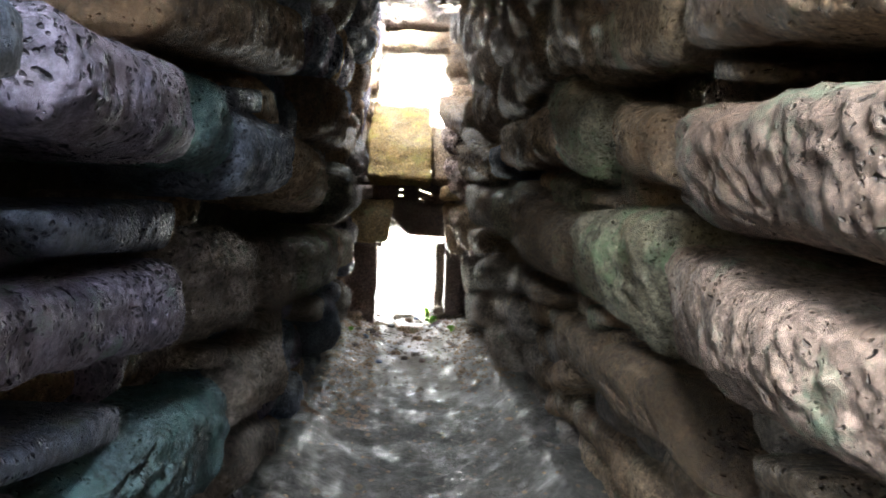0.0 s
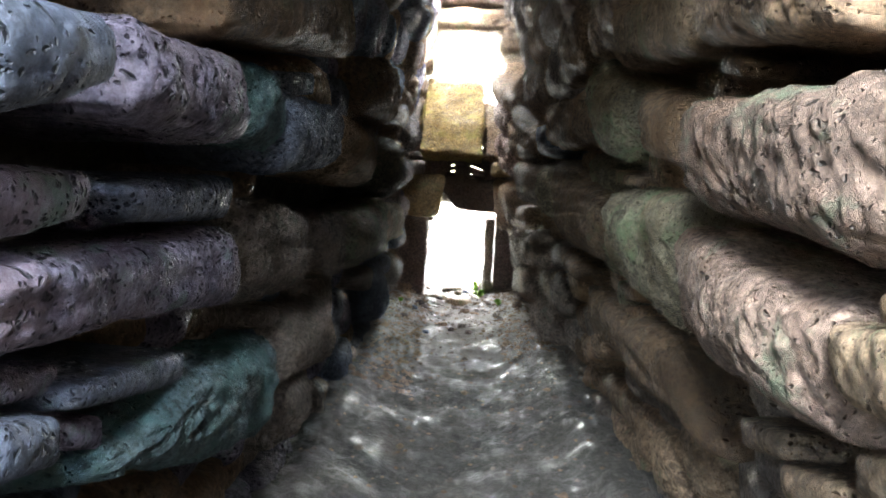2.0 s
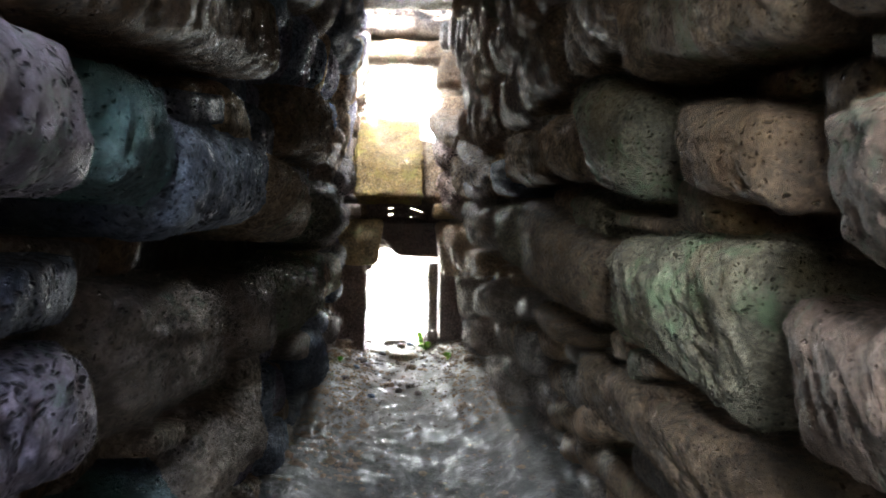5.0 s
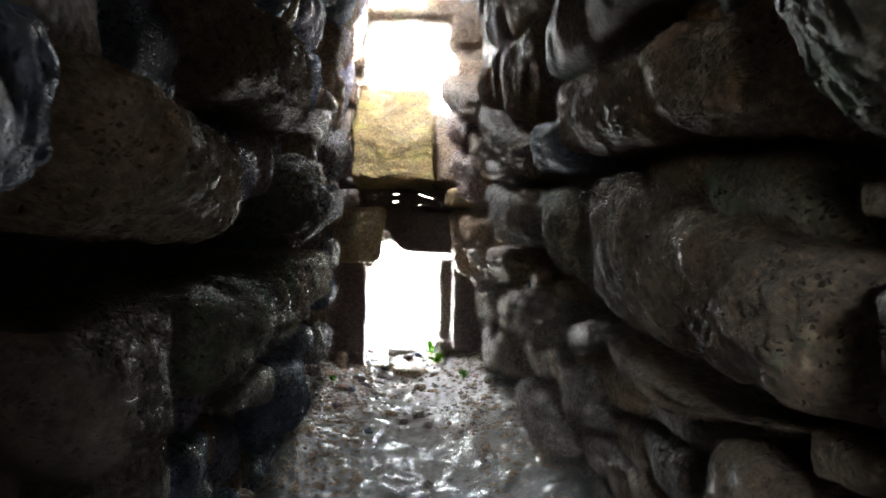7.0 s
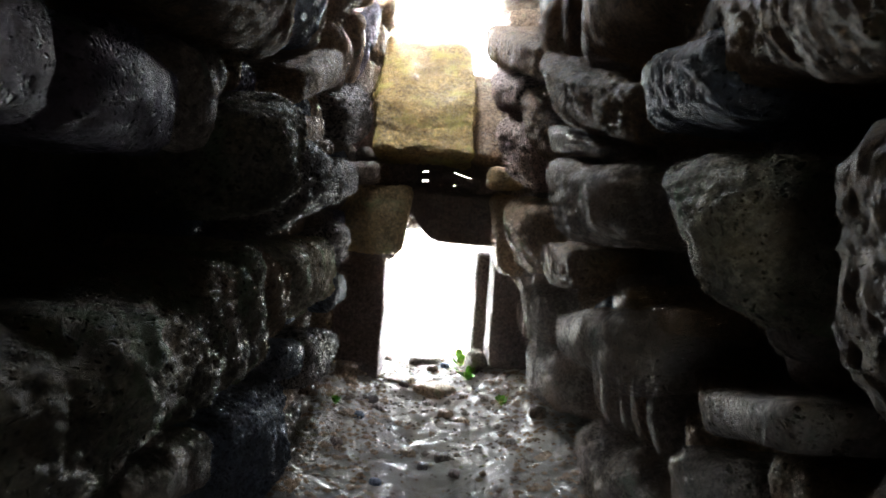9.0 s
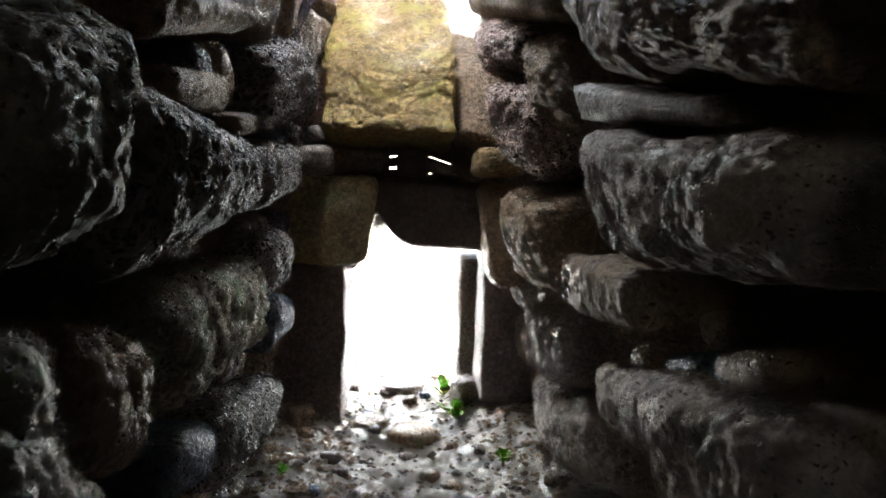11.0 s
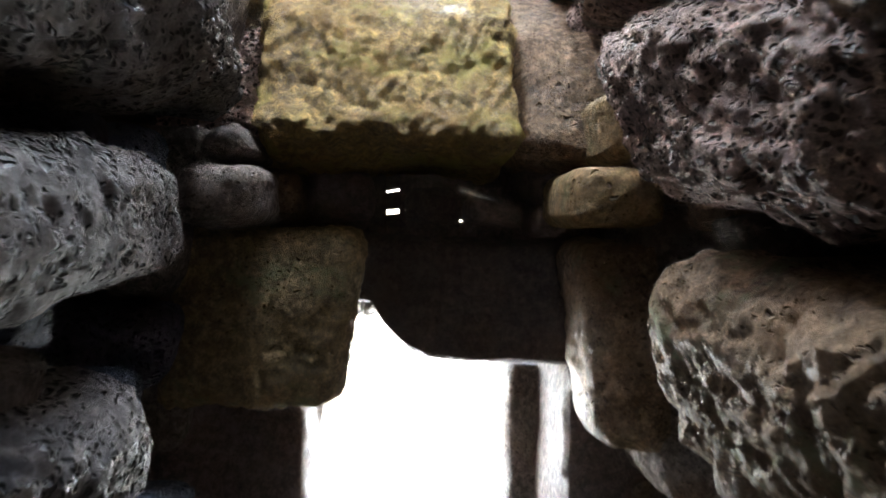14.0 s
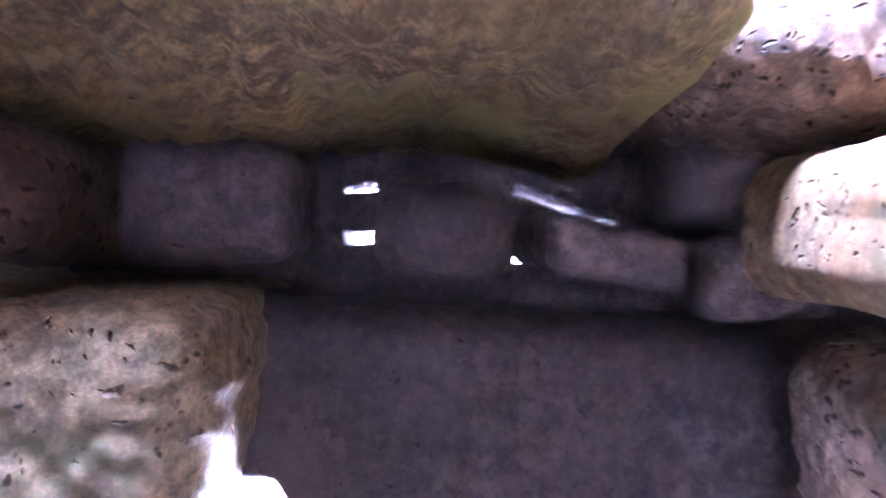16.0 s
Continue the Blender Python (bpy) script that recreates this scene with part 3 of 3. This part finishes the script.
block(WEDGE, (-0.09, 1.562), (-0.09, 1.66), (0.14, 1.66), (0.14, 1.55), DARK, -0.03, 0.25, 0.014, "wedge_stone", 0.012, radius=0.03)
for x0, x1, beds in ((-0.80, -0.448, (1.36, 1.36, 1.80, 1.80)), (-0.406, -0.224, (1.36, 1.36, 1.80, 1.80)), (-0.09, 0.5, (1.36, 1.36, 1.80, 1.80)),
                     (-0.45, -0.404, (1.36, 1.36, 1.526, 1.530)), (-0.45, -0.404, (1.545, 1.550, 1.594, 1.600)), (-0.45, -0.404, (1.608, 1.616, 1.80, 1.80)),
                     (-0.226, -0.17, (1.36, 1.36, 1.508, 1.506)), (-0.226, -0.17, (1.518, 1.513, 1.602, 1.585)), (-0.172, -0.088, (1.36, 1.36, 1.585, 1.560)),
                     (-0.226, -0.088, (1.616, 1.572, 1.80, 1.80))):
    block(WEDGE, (x0, beds[0]), (x0, beds[2]), (x1, beds[3]), (x1, beds[1]), DARK, -0.20, 0.2, 0.002, "backing_stone", 0.02, 0.0, 0.004, 0.0)
block(plane(7.92), (-0.93, 1.465), (-0.93, 1.62), (-0.71, 1.63), (-0.71, 1.48), GREY, 0.02, 0.4, 0.02, "wedge_stone", 0.010, radius=0.06)
block(plane(8.0), (-0.90, 1.64), (-0.86, 1.70), (-0.79, 1.72), (-0.74, 1.645), GREY, 0.0, 0.3, 0.02, "wedge_stone", 0.010, radius=0.03)
block(plane(8.0), (-0.03, 1.48), (-0.02, 1.64), (0.24, 1.645), (0.24, 1.475), OCHRE, 0.0, 0.35, 0.018, "wedge_stone", 0.010, radius=0.065)
block(plane(8.05), (0.075, 1.64), (0.065, 1.83), (0.21, 1.86), (0.22, 1.64), OCHRE, 0.02, 0.3, 0.014, "wedge_stone", 0.010, radius=0.045)
block(plane(8.05), (0.06, 0.92), (0.0, 1.475), (0.26, 1.475), (0.30, 0.88), TAN, 0.0, 0.24, 0.035, "stone", 0.010, radius=0.08)

for x0, x1, low, top in ((-1.4, -0.62, 0.95, 1.80), (0.10, 0.9, 0.85, 1.95)):        # packing behind the blocks
    block(plane(8.66), (x0, low), (x0, top), (x1, top), (x1, low), DARK, 0.0, 0.2, 0.02, "backing_stone", 0.04, 0.0, 0.03, 0.0)
# cheeks of the relieving window and the slabs over it
CHEEK = plane(8.45)
for near, far, low, top, stuff in ((-1.5, -0.70, 1.68, 2.10, PINK), (-1.5, -0.76, 2.10, 2.36, BROWN), (-1.5, -0.72, 2.34, 2.62, BROWN), (-1.5, -0.66, 2.62, 2.90, TAN), (-1.5, -0.62, 2.90, 3.24, GREY),
                                   (0.06, 0.8, 1.9, 2.2, PINK), (0.02, 0.8, 2.2, 2.46, GREY), (0.05, 0.8, 2.46, 2.8, BROWN), (-0.02, 0.8, 2.8, 3.24, BROWN), (-1.5, 0.8, 3.05, 3.35, TAN), (-1.5, 0.8, 3.34, 3.75, GREY)):
    lay(CHEEK, near, far, low, top, low, top, 0.0, stuff, 0.0, 0.6, None, "stone", 0.02)

# rubble fill of the end wall to either side
for x0, x1 in ((-2.6, -1.1), (0.45, 2.0)):
    tagged(linked("wall_end_fill", [(x, y, z) for x in (x0, x1) for y in (8.35, 9.0) for z in (-0.3, 3.6)],
                  [(0, 1, 3, 2), (4, 6, 7, 5), (0, 4, 5, 1), (2, 3, 7, 6), (0, 2, 6, 4), (1, 5, 7, 3)], CORE, smooth=False), "packed rubble behind the end wall", "wall", kind="structure")

# ---- roof slabs over the corridor ----
ROOF = Face("y", "x", lambda a, b, d: (b, a, 3.24 - d), (-0.6, 9.0), (-1.6, 1.2))
roof = tagged(new("ceiling"), "roof of rough basalt slabs laid across the corridor", "ceiling", kind="structure")
ROOF.core = roof
# unseen slab, added to keep light from behind off the far corridor
lay(ROOF, -0.42, 0.12, -1.5, 1.0, -1.5, 1.0, 0.0, BROWN, 0.80, 0.85, 0.05, "entrance_lintel", 0.06, 0.02)
y, rnd = -0.25, random.Random(5)
while y < 7.3:
    long = min(rnd.uniform(0.6, 1.0), 7.45 - y)
    lay(ROOF, y, y + long - 0.03, -1.5, 1.0, -1.5, 1.0, 0.0, rnd.choice((BROWN, TAN, GREY)), rnd.uniform(-0.03, 0.05), 0.5, 0.06, "roof_slab", 0.06, 0.02)
    y += long
for y0, y1 in ((-0.3, 7.5),):
    tagged(linked("roof_fill", [(x, yy, z) for x in (-1.9, 1.9) for yy in (y0, y1) for z in (3.60, 4.0)],
                  [(0, 1, 3, 2), (4, 6, 7, 5), (0, 4, 5, 1), (2, 3, 7, 6), (0, 2, 6, 4), (1, 5, 7, 3)], CORE, smooth=False), "earth and rubble over the roof slabs", "roof", kind="structure")


# ---- unseen roofless round chamber behind the walker, added to shape the light ----
def chamber():
    verts, faces, n, rows = [], [], 44, 14
    gap = radians(20)
    for side, radius in ((0, 1.9), (1, 2.7)):
        for i in range(n + 1):
            t = math.pi / 2 + gap + (2 * math.pi - 2 * gap) * i / n
            for j in range(rows + 1):
                # left side kept low so that sky light reaches the right wall
                z = -0.3 + (3.7 if math.cos(t) > -0.1 else 1.6) * j / rows
                r = radius + (0.10 * noise.noise(Vector((t * 5, z * 3, side * 9.0))) - 0.10 * z * (side == 0))
                verts.append((r * math.cos(t) - 0.34, -2.3 + r * math.sin(t), z))
    at = lambda s, i, j: (s * (n + 1) + i) * (rows + 1) + j
    for i in range(n):
        for j in range(rows):
            faces.append((at(0, i, j), at(0, i, j + 1), at(0, i + 1, j + 1), at(0, i + 1, j)))
            faces.append((at(1, i, j), at(1, i + 1, j), at(1, i + 1, j + 1), at(1, i, j + 1)))
        faces.append((at(0, i, rows), at(1, i, rows), at(1, i + 1, rows), at(0, i + 1, rows)))
    for i in (0, n):
        for j in range(rows):
            faces.append((at(0, i, j), at(1, i, j), at(1, i, j + 1), at(0, i, j + 1)))
    return tagged(linked("wall_chamber", verts, faces, TAN), "unseen round dry-stone chamber wall open to the sky, added to shape the light", "wall", kind="structure")


chamber()


# ---- loose stones, grit and weeds on the floor ----
def rock(name, x, y, size, material, seed, flat=0.6, label="", group="loose stones on the earth floor"):
    """A small fallen stone, sunk a little into the earth."""
    bm = bmesh.new()
    bmesh.ops.create_icosphere(bm, subdivisions=3, radius=1.0)
    shift = Vector((seed * 2.3, seed * 0.7, seed * 1.9))
    rnd = random.Random(seed)
    sx, sy, turn = rnd.uniform(0.8, 1.25), rnd.uniform(0.7, 1.1), rnd.uniform(0, 3.1)
    for v in bm.verts:
        c = v.co.copy()
        c *= 1 + 0.28 * noise.noise(c * 1.3 + shift) + 0.12 * noise.noise(c * 3.0 + shift)
        c = Vector((max(-0.82, min(0.82, c.x)) * sx, max(-0.8, min(0.8, c.y)) * sy, max(-0.75, min(0.7, c.z)) * flat)) * size
        v.co = Matrix.Rotation(turn, 3, "Z") @ c
    me = bpy.data.meshes.new(name)
    bm.to_mesh(me)
    bm.free()
    me.polygons.foreach_set("use_smooth", [True] * len(me.polygons))
    me.materials.append(material)
    ob = new(name, me)
    ob.location = (x, y, ground_z(x, y) + size * flat * 0.35)
    return tagged(ob, label or "small rounded basalt stone lying on the earth floor", "stone", group)


rock("flat_stone", -0.30, 8.30, 0.17, TAN, 3, 0.35, "flat pale stone trodden into the threshold", "threshold stones")
rock("flat_stone", -0.54, 8.45, 0.16, TAN, 4, 0.3, "flat pale stone trodden into the threshold", "threshold stones")
rock("flat_stone", -0.36, 9.25, 0.15, GREY, 6, 0.35, "flat grey stone trodden into the threshold", "threshold stones")
rock("corner_stone", -0.89, 8.18, 0.11, BROWN, 7, 0.9, "rounded brown stone at the foot of the jamb", "stones at the jambs")
rock("corner_stone", 0.07, 8.75, 0.15, GREY, 9, 0.9, "rough grey stone at the foot of the jamb", "stones at the jambs")
rnd = random.Random(21)
for x, y, size in ((0.27, 7.30, 0.06), (-0.64, 7.70, 0.045), (-0.55, 8.58, 0.04), (-0.23, 7.75, 0.05), (-0.70, 7.85, 0.055), (-0.13, 7.62, 0.04), (-0.62, 7.95, 0.04), (-0.34, 8.05, 0.035), (-0.28, 8.40, 0.04),
                   (-0.50, 8.30, 0.04), (-0.18, 8.30, 0.045), (-0.10, 8.05, 0.04), (-0.44, 7.05, 0.05), (-0.26, 7.02, 0.045), (-0.36, 6.93, 0.04), (-0.20, 6.85, 0.035), (-0.74, 7.40, 0.04), (-0.80, 6.90, 0.04),
                   (0.10, 7.05, 0.035), (-0.58, 6.60, 0.03), (-0.85, 8.05, 0.05), (0.02, 7.9, 0.04), (-0.47, 8.48, 0.05), (-0.30, 8.95, 0.05), (-0.2, 9.1, 0.04), (-0.66, 9.2, 0.05)):
    rock("loose_stone", x, y, size, rnd.choice((GREY, BROWN, SLATE, DARK)), rnd.randint(10, 999), 0.7)


def scatter(name, count, low, high, sizes, material, seed, label, spread=None):
    """Grit too fine to count, as one mesh."""
    rnd = random.Random(seed)
    verts, faces = [], []
    shape = [(0, 0, 0.6), (1, 0, 0.1), (0.35, 0.9, 0.15), (-0.8, 0.6, 0.05), (-0.8, -0.6, 0.12), (0.3, -0.95, 0.1), (0, 0, -0.7)]
    tri = [(0, 1, 2), (0, 2, 3), (0, 3, 4), (0, 4, 5), (0, 5, 1), (6, 2, 1), (6, 3, 2), (6, 4, 3), (6, 5, 4), (6, 1, 5)]
    for _ in range(count):
        x, y = rnd.uniform(low[0], high[0]), rnd.uniform(low[1], high[1])
        if spread and rnd.random() > spread(x, y):
            continue
        s, turn, first = rnd.uniform(*sizes) * (1 + (rnd.random() < 0.06)), rnd.uniform(0, 6.3), len(verts)
        z = ground_z(x, y) + s * 0.2
        for a, b, c in shape:
            a, b = a * rnd.uniform(0.7, 1.3), b * rnd.uniform(0.7, 1.3)
            verts.append((x + s * (a * math.cos(turn) - b * math.sin(turn)), y + s * (a * math.sin(turn) + b * math.cos(turn)), z + s * c * rnd.uniform(0.8, 1.4)))
        faces += [tuple(first + k for k in t) for t in tri]
    return tagged(linked(name, verts, faces, material), label, "grit", kind="stuff")


near_door = lambda x, y: min(1.0, 0.3 + max(0.0, y - 5.6) / 3.0)
scatter("gravel", 2800, (-1.0, 1.5), (0.6, 9.6), (0.006, 0.017), GREY, 31, "grey gravel and grit strewn over the earth floor", near_door)
scatter("pale_gravel", 1300, (-1.0, 3.0), (0.5, 9.6), (0.006, 0.016), TAN, 32, "pale gravel crumbled from the walls onto the floor", near_door)
scatter("edge_rubble", 700, (-1.0, 4.5), (-0.6, 8.4), (0.008, 0.022), TAN, 33, "crumbled earth and pebbles along the wall foot")
scatter("edge_rubble", 500, (0.05, 5.5), (0.42, 8.4), (0.008, 0.022), TAN, 34, "crumbled earth and pebbles along the wall foot")


def weed(x, y, size, seed):
    """A small green weed: stems with rounded leaves."""
    rnd = random.Random(seed)
    plant = tagged(new("weed"), "small bright green weed growing from the earth floor", "plant", "weeds on the floor")
    plant.location = (x, y, ground_z(x, y))
    for _ in range(rnd.randint(9, 13)):
        turn, tilt, long = rnd.uniform(0, 6.3), rnd.uniform(0.2, 1.0), size * rnd.uniform(0.6, 1.1)
        way = Vector((math.cos(turn) * math.sin(tilt), math.sin(turn) * math.sin(tilt), math.cos(tilt)))
        side = way.cross(Vector((0, 0, 1))).normalized()
        up = side.cross(way)
        width = size * rnd.uniform(0.22, 0.34)
        w = size * 0.02
        verts = [tuple(side * -w), tuple(side * w), tuple(up * w * 2), tuple(way * long * 0.6 - side * w), tuple(way * long * 0.6 + side * w), tuple(way * long * 0.6 + up * w * 2)]
        stem = linked("stem", verts, [(0, 1, 4, 3), (1, 2, 5, 4), (2, 0, 3, 5)], LEAF, plant)
        verts, n = [tuple(way * long * 0.8 - up * width * 0.12)], 9
        for k in range(n):
            a = 2 * math.pi * k / n
            verts.append(tuple(way * (long * 0.8 + math.cos(a) * width) + side * math.sin(a) * width * 0.9 + up * width * 0.18 * abs(math.sin(2 * a))))
        linked("leaf", verts, [(0, k + 1, (k + 1) % n + 1) for k in range(n)], LEAF, plant)
    return plant


for x, y, size, seed in ((-0.08, 9.12, 0.13, 1), (-0.05, 8.62, 0.12, 2), (-0.05, 8.48, 0.07, 6), (0.11, 7.70, 0.075, 3), (-0.88, 7.50, 0.06, 4), (-0.72, 9.95, 0.10, 5), (-0.05, 9.3, 0.08, 7)):
    weed(x, y, size, seed)


# ---- a dry twig across the high window ----
def twig():
    verts, faces, n = [], [], 12
    for k in range(n + 1):
        s = k / n
        c = Vector((-0.62 + 0.62 * s, 8.42 + 0.03 * math.sin(5 * s), 2.60 + 0.03 * math.sin(7 * s) - 0.03 * s))
        r = 0.006 * (1 - 0.6 * s)
        for q in range(5):
            verts.append((c.x, c.y + r * math.cos(q * 1.257), c.z + r * math.sin(q * 1.257)))
    for k in range(n):
        for q in range(5):
            faces.append((k * 5 + q, k * 5 + (q + 1) % 5, (k + 1) * 5 + (q + 1) % 5, (k + 1) * 5 + q))
    return tagged(linked("twig", verts, faces, TWIG), "thin dry twig lodged across the high window", "twig")


twig()
